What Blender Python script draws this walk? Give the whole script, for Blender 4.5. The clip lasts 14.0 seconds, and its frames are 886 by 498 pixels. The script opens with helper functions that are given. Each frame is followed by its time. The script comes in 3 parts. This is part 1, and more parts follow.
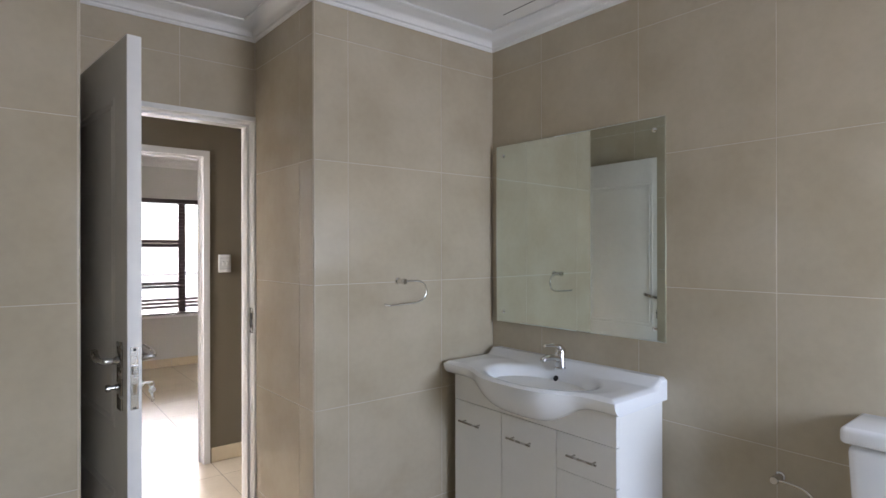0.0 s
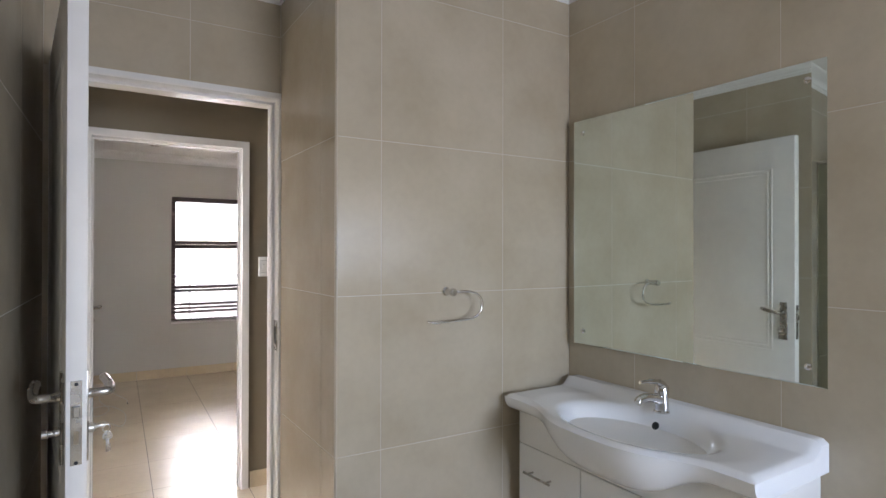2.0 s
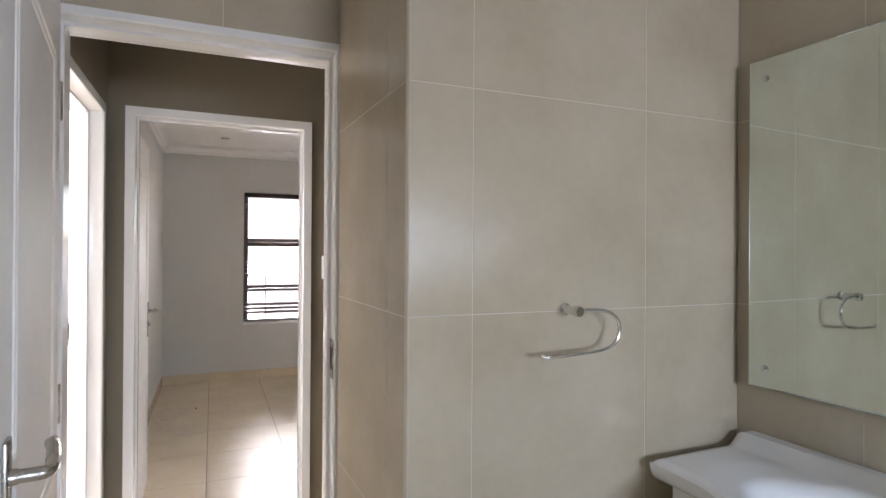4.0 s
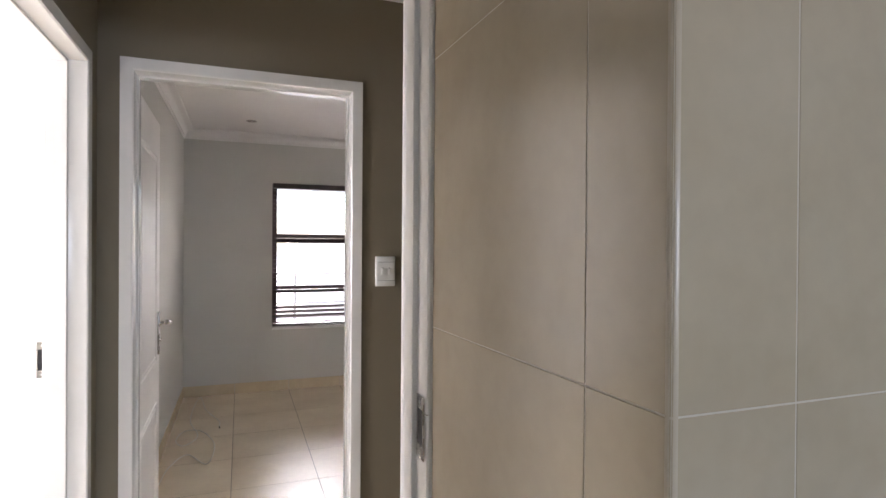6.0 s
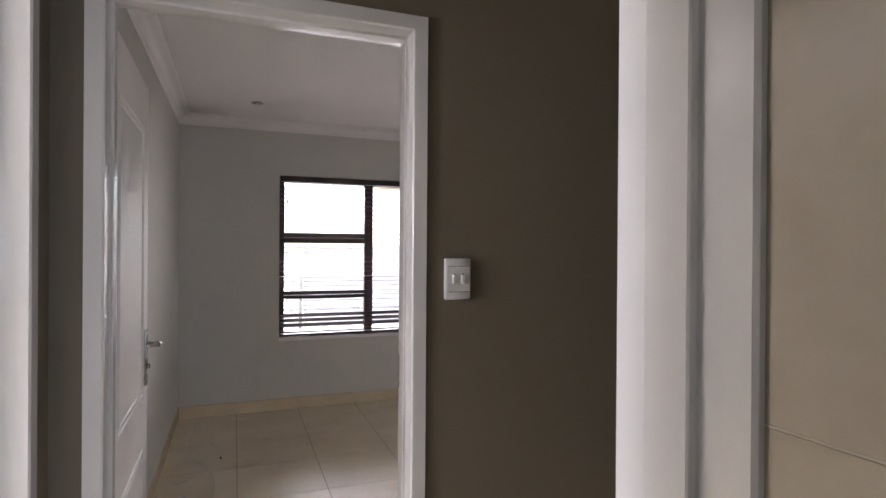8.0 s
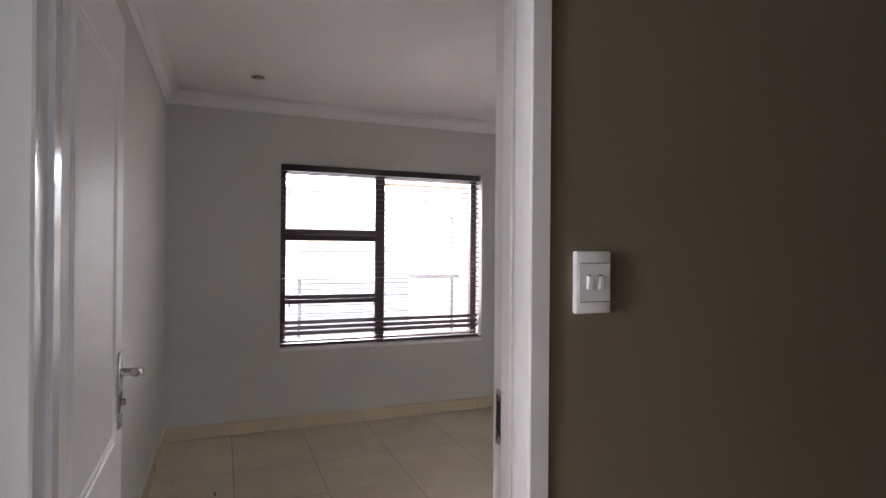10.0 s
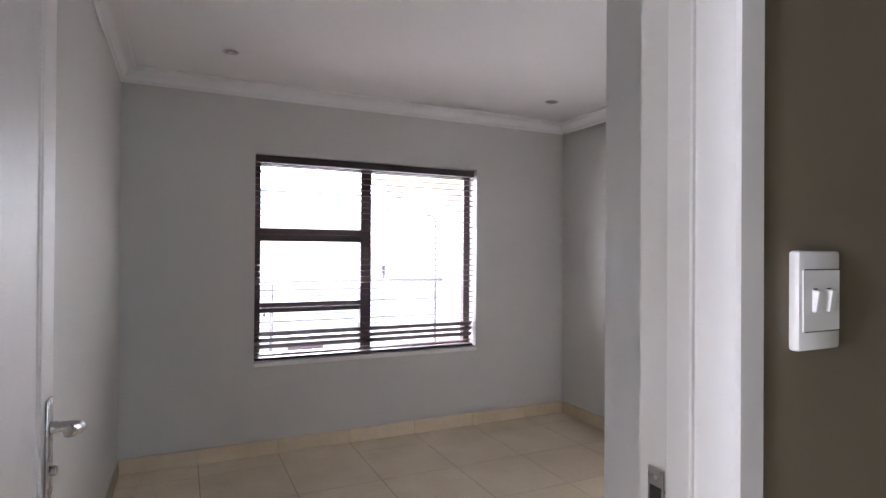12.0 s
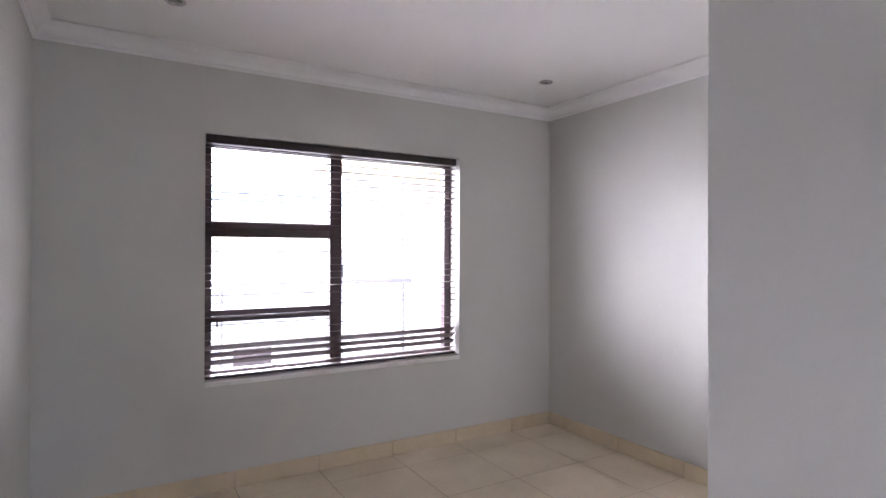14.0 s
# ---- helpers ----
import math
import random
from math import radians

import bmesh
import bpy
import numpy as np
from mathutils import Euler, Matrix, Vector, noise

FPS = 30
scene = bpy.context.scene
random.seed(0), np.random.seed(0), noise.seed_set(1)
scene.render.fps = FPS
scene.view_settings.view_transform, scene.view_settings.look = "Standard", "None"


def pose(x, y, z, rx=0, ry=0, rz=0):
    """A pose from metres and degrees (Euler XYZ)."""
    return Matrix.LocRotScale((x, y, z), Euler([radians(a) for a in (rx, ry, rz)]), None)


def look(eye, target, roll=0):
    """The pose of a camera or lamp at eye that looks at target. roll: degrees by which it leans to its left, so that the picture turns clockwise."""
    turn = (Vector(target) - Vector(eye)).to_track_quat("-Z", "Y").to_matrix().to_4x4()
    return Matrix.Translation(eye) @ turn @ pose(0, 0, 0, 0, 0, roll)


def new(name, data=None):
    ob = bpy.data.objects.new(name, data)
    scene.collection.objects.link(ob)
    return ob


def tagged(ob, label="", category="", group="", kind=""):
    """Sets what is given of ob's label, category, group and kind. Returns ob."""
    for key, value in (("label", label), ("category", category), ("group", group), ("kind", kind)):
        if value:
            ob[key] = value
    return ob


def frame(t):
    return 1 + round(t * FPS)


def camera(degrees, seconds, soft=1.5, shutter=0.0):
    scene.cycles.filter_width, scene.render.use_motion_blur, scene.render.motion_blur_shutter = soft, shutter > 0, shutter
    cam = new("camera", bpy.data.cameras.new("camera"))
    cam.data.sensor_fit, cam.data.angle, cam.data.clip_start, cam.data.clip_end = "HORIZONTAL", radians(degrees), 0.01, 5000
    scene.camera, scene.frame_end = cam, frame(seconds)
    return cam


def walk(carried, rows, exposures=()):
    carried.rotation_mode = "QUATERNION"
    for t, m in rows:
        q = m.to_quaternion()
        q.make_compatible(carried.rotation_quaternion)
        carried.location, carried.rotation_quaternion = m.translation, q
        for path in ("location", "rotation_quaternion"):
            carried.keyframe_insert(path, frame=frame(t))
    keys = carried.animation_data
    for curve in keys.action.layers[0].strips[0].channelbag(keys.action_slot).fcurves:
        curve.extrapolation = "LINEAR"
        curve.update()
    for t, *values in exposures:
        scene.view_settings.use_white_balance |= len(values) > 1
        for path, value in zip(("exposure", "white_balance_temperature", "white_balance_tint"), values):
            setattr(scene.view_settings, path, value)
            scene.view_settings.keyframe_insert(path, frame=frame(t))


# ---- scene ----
cam = camera(77.4, 14.0)
PATH = [
    (0, (-0.932, -2.655, 1.402), (0.305, -1.083, 1.403), -0.1),
    (0.5, (-0.805, -2.589, 1.394), (0.374, -0.973, 1.406), -0.0),
    (1, (-0.723, -2.501, 1.397), (0.405, -0.849, 1.406), 0.0),
    (1.5, (-0.641, -2.388, 1.392), (0.431, -0.7, 1.404), 0.1),
    (2, (-0.561, -2.264, 1.399), (0.453, -0.54, 1.41), 0.1),
    (2.5, (-0.487, -2.133, 1.399), (0.47, -0.377, 1.413), 0.3),
    (3, (-0.407, -2.006, 1.41), (0.48, -0.214, 1.421), 0.3),
    (3.5, (-0.369, -1.868, 1.4), (0.451, -0.045, 1.411), 0.3),
    (6, (-0.337, -0.996, 1.411), (0.352, 0.881, 1.401), 0.4),
    (6.5, (-0.354, -0.816, 1.414), (0.337, 1.061, 1.404), 0.3),
    (7, (-0.365, -0.668, 1.407), (0.33, 1.207, 1.397), 0.4),
    (7.5, (-0.378, -0.496, 1.408), (0.319, 1.379, 1.401), 0.5),
    (8, (-0.394, -0.334, 1.399), (0.308, 1.539, 1.395), 0.4),
    (10.5, (-0.453, 0.395, 1.367), (0.306, 2.245, 1.373), 0.5),
    (11, (-0.452, 0.509, 1.366), (0.332, 2.349, 1.375), 0.5),
    (11.5, (-0.467, 0.628, 1.37), (0.348, 2.454, 1.38), 0.5),
    (12, (-0.483, 0.733, 1.364), (0.371, 2.542, 1.376), 0.4),
    (12.5, (-0.476, 0.84, 1.348), (0.417, 2.63, 1.364), 0.3),
    (13, (-0.504, 1.0, 1.326), (0.447, 2.759, 1.351), 0.1),
    (13.5, (-0.496, 1.124, 1.355), (0.488, 2.866, 1.368), 0.3),
    (14, (-0.476, 1.267, 1.355), (0.544, 2.987, 1.363), 0.2),
]
EXPOSURES = [(0, 3.08, 6600, 23), (1.5, 3.15, 6600, 23), (3.5, 3.2, 6600, 23), (6, 2.95, 6500, 23), (8, 2.35, 6400, 25), (10.5, 2.35, 6250, 25), (11, 2.5, 6200, 25), (12, 2.75, 6000, 25), (14, 3.0, 5900, 26)]
walk(cam, [(t, look(eye, target, roll)) for t, eye, target, roll in PATH], EXPOSURES)

# ---- world, sun, daylight ----
world = bpy.data.worlds.new("sky")
scene.world = world
world.use_nodes = True
wn = world.node_tree
sky = wn.nodes.new("ShaderNodeTexSky")
sky.sky_type, sky.sun_disc = "NISHITA", False
sky.sun_elevation, sky.sun_rotation = radians(52), radians(90)
wn.nodes["Background"].inputs[1].default_value = 0.15
wn.links.new(sky.outputs[0], wn.nodes["Background"].inputs[0])

sun_data = bpy.data.lights.new("sun", "SUN")
sun_data.energy, sun_data.angle, sun_data.color = 2.6, radians(0.5), (1, .95, .88)
sun = new("sun", sun_data)
sun.matrix_world = look((20, -1.0, 26), (0, 0, 0))


def daylight(name, eye, target, w, h, power, colour):
    """An added area lamp that stands in for sky light, at a window or outside it."""
    d = bpy.data.lights.new(name, "AREA")
    d.shape, d.size, d.size_y, d.energy, d.color = "RECTANGLE", w, h, power, colour
    ob = new(name, d)
    ob.matrix_world = look(eye, target)
    return ob


# fill lamps added outside, beside and above the bedroom window, out of view
daylight("bedroom_side_fill", (-.95, 6.0, 1.5), (1.1, 3.6, 1.3), 1.5, 2.1, 48, (1, .98, .96))
daylight("bedroom_top_fill", (.4, 6.1, 3.3), (.8, 3.6, .7), 2.4, 1.1, 330, (1, .98, .96))
daylight("bathroom_daylight", (.55, -3.80, 1.45), (.40, -2.2, .1), .8, .55, 5.9, (.66, .83, 1))
# added lamp, set to brighten the side room and the corridor wall
daylight("side_room_fill", (-3.97, .63, 1.45), (-1.0, 1.2, 1.2), .75, 1.2, 29, (.90, .96, 1))


# ---- materials ----
def mat(name, base, rough=.5, metal=0.0, spread=.06, scale=3.0, grain=60.0, bump=.05, tint=None, coat=0.0, rand=0.0, detail=4.0):
    """A procedural surface: base colour varied at two scales, roughness varied, fine relief."""
    m = bpy.data.materials.new(name)
    m.use_nodes = True
    n, l = m.node_tree.nodes, m.node_tree.links
    b = n["Principled BSDF"]
    tc = n.new("ShaderNodeTexCoord")
    geo = n.new("ShaderNodeNewGeometry")
    big = n.new("ShaderNodeTexNoise")
    big.inputs["Scale"].default_value, big.inputs["Detail"].default_value = scale, detail
    fine = n.new("ShaderNodeTexNoise")
    fine.inputs["Scale"].default_value, fine.inputs["Detail"].default_value = grain, 3
    for t in (big, fine):
        l.new(geo.outputs["Position"], t.inputs["Vector"])
    ramp = n.new("ShaderNodeValToRGB")
    lo = [max(0, c * (1 - spread)) for c in base]
    hi = [min(1, c * (1 + spread)) for c in (tint or base)]
    ramp.color_ramp.elements[0].position, ramp.color_ramp.elements[1].position = .32, .68
    ramp.color_ramp.elements[0].color, ramp.color_ramp.elements[1].color = (*lo, 1), (*hi, 1)
    l.new(big.outputs[0], ramp.inputs[0])
    mix = n.new("ShaderNodeMix")
    mix.data_type, mix.blend_type = "RGBA", "MULTIPLY"
    mix.inputs["Factor"].default_value = min(1, spread * 2.5)
    l.new(ramp.outputs[0], mix.inputs["A"])
    g = n.new("ShaderNodeValToRGB")
    g.color_ramp.elements[0].color, g.color_ramp.elements[1].color = (.72, .72, .72, 1), (1, 1, 1, 1)
    g.color_ramp.elements[0].position, g.color_ramp.elements[1].position = .35, .6
    l.new(fine.outputs[0], g.inputs[0])
    l.new(g.outputs[0], mix.inputs["B"])
    out = mix.outputs["Result"]
    if rand:
        info = n.new("ShaderNodeObjectInfo")
        hsv = n.new("ShaderNodeHueSaturation")
        mr = n.new("ShaderNodeMapRange")
        mr.inputs[3].default_value, mr.inputs[4].default_value = 1 - rand, 1 + rand
        l.new(info.outputs["Random"], mr.inputs[0])
        l.new(mr.outputs[0], hsv.inputs["Value"])
        l.new(out, hsv.inputs["Color"])
        out = hsv.outputs[0]
    l.new(out, b.inputs["Base Color"])
    b.inputs["Metallic"].default_value = metal
    rr = n.new("ShaderNodeMapRange")
    rr.inputs[3].default_value, rr.inputs[4].default_value = max(.02, rough * .85), min(1, rough * 1.15)
    l.new(big.outputs[0], rr.inputs[0])
    l.new(rr.outputs[0], b.inputs["Roughness"])
    if coat:
        b.inputs["Coat Weight"].default_value, b.inputs["Coat Roughness"].default_value = coat, .08
    if bump:
        bp = n.new("ShaderNodeBump")
        bp.inputs["Strength"].default_value, bp.inputs["Distance"].default_value = bump, .002
        l.new(fine.outputs[0], bp.inputs["Height"])
        l.new(bp.outputs[0], b.inputs["Normal"])
    return m


TILE = mat("wall_tile", (.460, .388, .284), .22, spread=.04, scale=4, grain=38, bump=.02, tint=(.485, .42, .322), rand=.015, detail=8)
GROUT = mat("wall_grout", (.60, .55, .47), .85, spread=.05, grain=120, bump=.2)
FTILE = mat("floor_tile", (.72, .60, .43), .30, spread=.05, scale=3, grain=30, bump=.01, tint=(.75, .645, .49), rand=.02, detail=6)
FGROUT = mat("floor_grout", (.26, .20, .14), .9, spread=.1, grain=100, bump=.2)
SKIRT = mat("skirting_tile", (.66, .55, .38), .25, spread=.05, scale=4, grain=30, bump=.01, rand=.03)
PAINT = mat("wall_paint", (.58, .572, .53), .62, spread=.02, scale=1.5, grain=180, bump=.12)
TAUPE = mat("taupe_paint", (.200, .168, .114), .6, spread=.03, scale=1.5, grain=180, bump=.12)
CEIL = mat("ceiling_paint", (.80, .79, .77), .8, spread=.015, scale=1.2, grain=150, bump=.06)
WARDROBE = mat("white_cupboard_board", (.76, .76, .76), .42, spread=.015, scale=2, grain=120, bump=.03)
TRIM = mat("cream_corner_trim", (.52, .45, .35), .3, spread=.03, scale=4, grain=50, bump=.02)
PLASTER = mat("white_plaster", (.80, .79, .77), .7, spread=.02, scale=2, grain=90, bump=.08)
GLOSS = mat("gloss_white_enamel", (.78, .77, .75), .20, spread=.02, scale=4, grain=45, bump=.04)
LEAFP = mat("door_enamel", (.82, .80, .78), .50, spread=.03, scale=3, grain=25, bump=.05)
CERAMIC = mat("white_ceramic", (.82, .83, .84), .08, spread=.01, scale=3, grain=30, bump=0, coat=.4)
CABINET = mat("white_melamine", (.80, .79, .76), .32, spread=.015, scale=3, grain=60, bump=.02)
CHROME = mat("chrome", (.72, .71, .70), .12, 1.0, spread=.04, scale=20, grain=80, bump=0)
STEEL = mat("brushed_steel", (.46, .44, .415), .27, 1.0, spread=.06, scale=25, grain=300, bump=.04)
DARKM = mat("dark_recess", (.02, .02, .02), .7, spread=.1, grain=40, bump=0)
ALU = mat("dark_bronze_aluminium", (.060, .042, .045), .38, .25, spread=.08, scale=8, grain=120, bump=.02)
SLAT = mat("dark_stained_slat", (.055, .040, .036), .42, spread=.15, scale=12, grain=90, bump=.05)
CORD = mat("dark_cord", (.05, .04, .04), .8, spread=.1, grain=200, bump=.1)
PLASTIC = mat("white_plastic", (.80, .80, .77), .35, spread=.015, scale=8, grain=80, bump=.01)
CABLEM = mat("white_cable", (.75, .73, .68), .45, spread=.05, scale=20, grain=90, bump=.02)
RENDERW = mat("pale_render", (.60, .57, .51), .85, spread=.05, scale=.6, grain=20, bump=.2)
GROUNDM = mat("pale_paving", (.36, .34, .31), .9, spread=.12, scale=.4, grain=6, bump=.3)
ROOFM = mat("pale_roof", (.50, .46, .40), .8, spread=.1, scale=1, grain=10, bump=.3)
FARGLASS = mat("dark_pane", (.08, .09, .10), .1, spread=.1, scale=.5, grain=3, bump=0)
EAVE = mat("cream_eave", (.72, .60, .36), .8, spread=.05, scale=1, grain=20, bump=.1)
RAILM = mat("dark_painted_rail", (.07, .07, .075), .45, .0, spread=.1, scale=10, grain=90, bump=.03)
MIRROR = mat("mirror_silver", (.76, .83, .785), .015, 1.0, spread=.004, scale=2, grain=10, bump=0)


def glass_mat(name, tint):
    """Thin clear pane: straight through, with a Fresnel gloss."""
    m = bpy.data.materials.new(name)
    m.use_nodes = True
    n, l = m.node_tree.nodes, m.node_tree.links
    n.remove(n["Principled BSDF"])
    through_pane, gloss, mix, fr = n.new("ShaderNodeBsdfTransparent"), n.new("ShaderNodeBsdfGlossy"), n.new("ShaderNodeMixShader"), n.new("ShaderNodeFresnel")
    through_pane.inputs[0].default_value = (*tint, 1)
    gloss.inputs["Roughness"].default_value = .01
    fr.inputs[0].default_value = 1.45
    l.new(fr.outputs[0], mix.inputs[0])
    l.new(through_pane.outputs[0], mix.inputs[1])
    l.new(gloss.outputs[0], mix.inputs[2])
    l.new(mix.outputs[0], n["Material Output"].inputs[0])
    return m


GLASS = glass_mat("window_glass", (.97, .98, .97))
SHOWERGLASS = glass_mat("shower_glass", (.93, .97, .95))


# ---- mesh helpers ----
def part(name, bm, material, parent=None, label="", smooth=False, m=None):
    bmesh.ops.recalc_face_normals(bm, faces=bm.faces)
    me = bpy.data.meshes.new(name)
    bm.to_mesh(me)
    bm.free()
    mats = material if isinstance(material, (list, tuple)) else [material]
    for x in mats:
        me.materials.append(x)
    if smooth:
        me.shade_smooth()
        me.set_sharp_from_angle(angle=radians(38))
    ob = new(name, me)
    if m is not None:
        ob.matrix_world = m
    if parent is not None:
        ob.parent = parent
    if label:
        ob["label"] = label
    return ob


def empty(name, m, label, category, group="", kind=""):
    ob = new(name)
    ob.empty_display_size = .05
    ob.matrix_basis = m
    return tagged(ob, label, category, group, kind)


def box(bm, lo, hi, bevel=0.0, seg=2, m=None):
    a, b = Vector(lo), Vector(hi)
    r = bmesh.ops.create_cube(bm, size=1, matrix=Matrix.Translation((a + b) / 2) @ Matrix.Diagonal((*(b - a), 1)))
    vs = r["verts"]
    if bevel:
        es = list({e for v in vs for e in v.link_edges})
        r2 = bmesh.ops.bevel(bm, geom=es, offset=bevel, segments=seg, profile=.5, affect="EDGES")
        vs = list({v for v in r2["verts"]} | {v for v in vs if v.is_valid})
    if m is not None:
        bmesh.ops.transform(bm, matrix=m, verts=[v for v in vs if v.is_valid])
    return bm


def boxes(*items, bevel=0.0):
    bm = bmesh.new()
    for lo, hi in items:
        box(bm, lo, hi, bevel)
    return bm


def sweep(path, profile, place, closed=False, bm=None, cap=True):
    """Sweeps a profile of (outward, depth) along a flat path with mitred corners; place(u, v, depth) gives the point."""
    bm = bm or bmesh.new()
    p = [Vector(q) for q in path]
    k = len(p)
    rings = []
    for i in range(k):
        d0 = (p[i] - p[i - 1]).normalized() if closed or i > 0 else None
        d1 = (p[(i + 1) % k] - p[i]).normalized() if closed or i < k - 1 else None
        d0, d1 = d0 or d1, d1 or d0
        n0, n1 = Vector((-d0.y, d0.x)), Vector((-d1.y, d1.x))
        n = (n0 + n1) / (1 + n0.dot(n1))
        rings.append([bm.verts.new(place(*(p[i] + n * w), d)) for w, d in profile])
    j = len(profile)
    for i in range(k if closed else k - 1):
        a, b = rings[i], rings[(i + 1) % k]
        for q in range(j):
            bm.faces.new((a[q], a[(q + 1) % j], b[(q + 1) % j], b[q]))
    if not closed and cap:
        bm.faces.new(rings[0])
        bm.faces.new(rings[-1][::-1])
    return bm


def tube(points, r, bm=None, sides=10, closed=False):
    """A round bar along points; r may be one radius or one for each point."""
    bm = bm or bmesh.new()
    pts = [Vector(q) for q in points]
    rs = r if isinstance(r, (list, tuple)) else [r] * len(pts)
    rings, up = [], None
    for i, p in enumerate(pts):
        d = (pts[min(i + 1, len(pts) - 1)] - pts[max(i - 1, 0)]).normalized()
        if up is None:
            up = d.orthogonal().normalized()
        up = (up - d * up.dot(d)).normalized()
        side = d.cross(up)
        rings.append([bm.verts.new(p + (up * math.cos(a) + side * math.sin(a)) * rs[i]) for a in (2 * math.pi * q / sides for q in range(sides))])
    for a, b in zip(rings, rings[1:]):
        for q in range(sides):
            bm.faces.new((a[q], a[(q + 1) % sides], b[(q + 1) % sides], b[q]))
    bm.faces.new(rings[0])
    bm.faces.new(rings[-1][::-1])
    return bm


def lathe(profile, m=None, sides=24, bm=None):
    """A turned shape: profile of (radius, height) from bottom to top about z."""
    bm = bm or bmesh.new()
    m = m or Matrix()
    rings = [[bm.verts.new(m @ Vector((r * math.cos(2 * math.pi * q / sides), r * math.sin(2 * math.pi * q / sides), h))) for q in range(sides)] for r, h in profile]
    for a, b in zip(rings, rings[1:]):
        for q in range(sides):
            bm.faces.new((a[q], a[(q + 1) % sides], b[(q + 1) % sides], b[q]))
    bm.faces.new(rings[0][::-1])
    bm.faces.new(rings[-1])
    return bm


def smooth_line(pts, n=8):
    """A Catmull-Rom line through pts."""
    p = [Vector(q) for q in pts]
    p = [p[0] * 2 - p[1]] + p + [p[-1] * 2 - p[-2]]
    out = []
    for i in range(1, len(p) - 2):
        for s in range(n):
            t = s / n
            a, b, c, d = p[i - 1], p[i], p[i + 1], p[i + 2]
            out.append(.5 * (2 * b + (c - a) * t + (2 * a - 5 * b + 4 * c - d) * t * t + (3 * b - a - 3 * c + d) * t ** 3))
    return out + [p[-2]]


# ---- structure: the plan in metres ----
CEIL_Z = 2.47
BX0, BX1, BY0 = -1.95, 1.003, -3.75          # bathroom: shower wall, mirror wall, window wall
TOWEL_Y, NIB_X = -.603, .026                # wall beside the basin and the door recess
LNIB_X, LNIB_Y = -.778, -.865               # pier behind the open door
COR_Y0, COR_Y1 = .155, 1.15                 # corridor
ROOM_X0, ROOM_X1, ROOM_Y0, ROOM_Y1 = -.825, 2.475, 1.285, 4.595
WIN = (-.045, 1.635, .62, 2.017)
G = .0008                                   # joint depth
NIB_D = .006                                # the recess wall's place at the door
SKEW = Matrix.Translation((BX1, TOWEL_Y, 0)) @ pose(0, 0, 0, 0, 0, 1.29) @ Matrix.Translation((-BX1, -TOWEL_Y, 0))   # the mirror wall is a little out of square


def wall(name, items, tile_faces=(), material=None):
    """A wall of butted blocks; faces on the given planes (axis, value) carry the joint mortar."""
    bm = boxes(*items)
    for f in bm.faces:
        c, n = f.calc_center_median(), f.normal
        for ax, val in tile_faces:
            if abs(n[ax]) > .9 and abs(c[ax] - val) < .001:
                f.material_index = 1
        if c.x > -.84 and ((abs(n.y) > .9 and min(abs(c.y - COR_Y0), abs(c.y - COR_Y1)) < .001) or (abs(n.x) > .9 and min(abs(c.x + .79), abs(c.x - 4.6)) < .001)):
            f.material_index = 2
    ob = part(name, bm, [material or PAINT, GROUT, TAUPE])
    return tagged(ob, kind="structure")


H = CEIL_Z + .12
w_mirror = wall("wall_mirror", [((BX1 + G, BY0 - .15, 0), (BX1 + .15, TOWEL_Y + G, H))], [(0, BX1 + G)])
w_mirror.matrix_basis = SKEW
w_towel = wall("wall_towel", [((NIB_X + G, TOWEL_Y + G, 0), (BX1 + .15, COR_Y0, H))], [(1, TOWEL_Y + G), (0, NIB_X + G)])
for q in w_towel.data.vertices:
    if abs(q.co.x - NIB_X - G) < 1e-4:
        q.co.x = NIB_D + G + (NIB_X - NIB_D) * q.co.y / TOWEL_Y
w_pier = wall("wall_pier", [((BX0 - .15, LNIB_Y + G, 0), (LNIB_X - G, COR_Y0, H))], [(1, LNIB_Y + G), (0, LNIB_X - G)])
w_bdoor = wall("wall_bathroom_door", [((LNIB_X - G, G, 2.02), (NIB_D + G, COR_Y0, H)), ((LNIB_X - G, G, 0), (-.755, COR_Y0, 2.02)),
                                      ((.012, G, 0), (NIB_D + G + .03, COR_Y0, 2.02))], [(1, G)])
w_shower = wall("wall_shower", [((BX0 - .15, BY0 - .15, 0), (BX0 - G, LNIB_Y + G, H))], [(0, BX0 - G)])
BW = (.0, .96, .9, 1.95)
w_bwin = wall("wall_bathroom_window", [((BX0 - G, BY0 - .15, 0), (BW[0], BY0 - G, H)), ((BW[1], BY0 - .15, 0), (BX1 + .07, BY0 - G, H)),
                                       ((BW[0], BY0 - .15, 0), (BW[1], BY0 - G, BW[2])), ((BW[0], BY0 - .15, BW[3]), (BW[1], BY0 - G, H))], [(1, BY0 - G)])
w_bed = wall("wall_bedroom_door", [((-.95, COR_Y1, 0), (-.70, ROOM_Y0, H)), ((.09, COR_Y1, 0), (2.62, ROOM_Y0, H)), ((-.70, COR_Y1, 2.02), (.09, ROOM_Y0, H))])
w_left = wall("wall_corridor_end", [((-.95, COR_Y0, 0), (-.79, .205, H)), ((-.95, 1.02, 0), (-.79, COR_Y1, H)), ((-.95, .205, 2.02), (-.79, 1.02, H))])
w_cor = wall("wall_corridor_far", [((4.6, COR_Y0, 0), (4.75, COR_Y1, H)), ((BX1 + .15, COR_Y0 - .1, 0), (4.75, COR_Y0, H)), ((2.62, COR_Y1, 0), (4.75, COR_Y1 + .1, H))])
w_roomL = wall("wall_bedroom_west", [((-.95, ROOM_Y0, 0), (ROOM_X0, ROOM_Y1 + .22, H))])
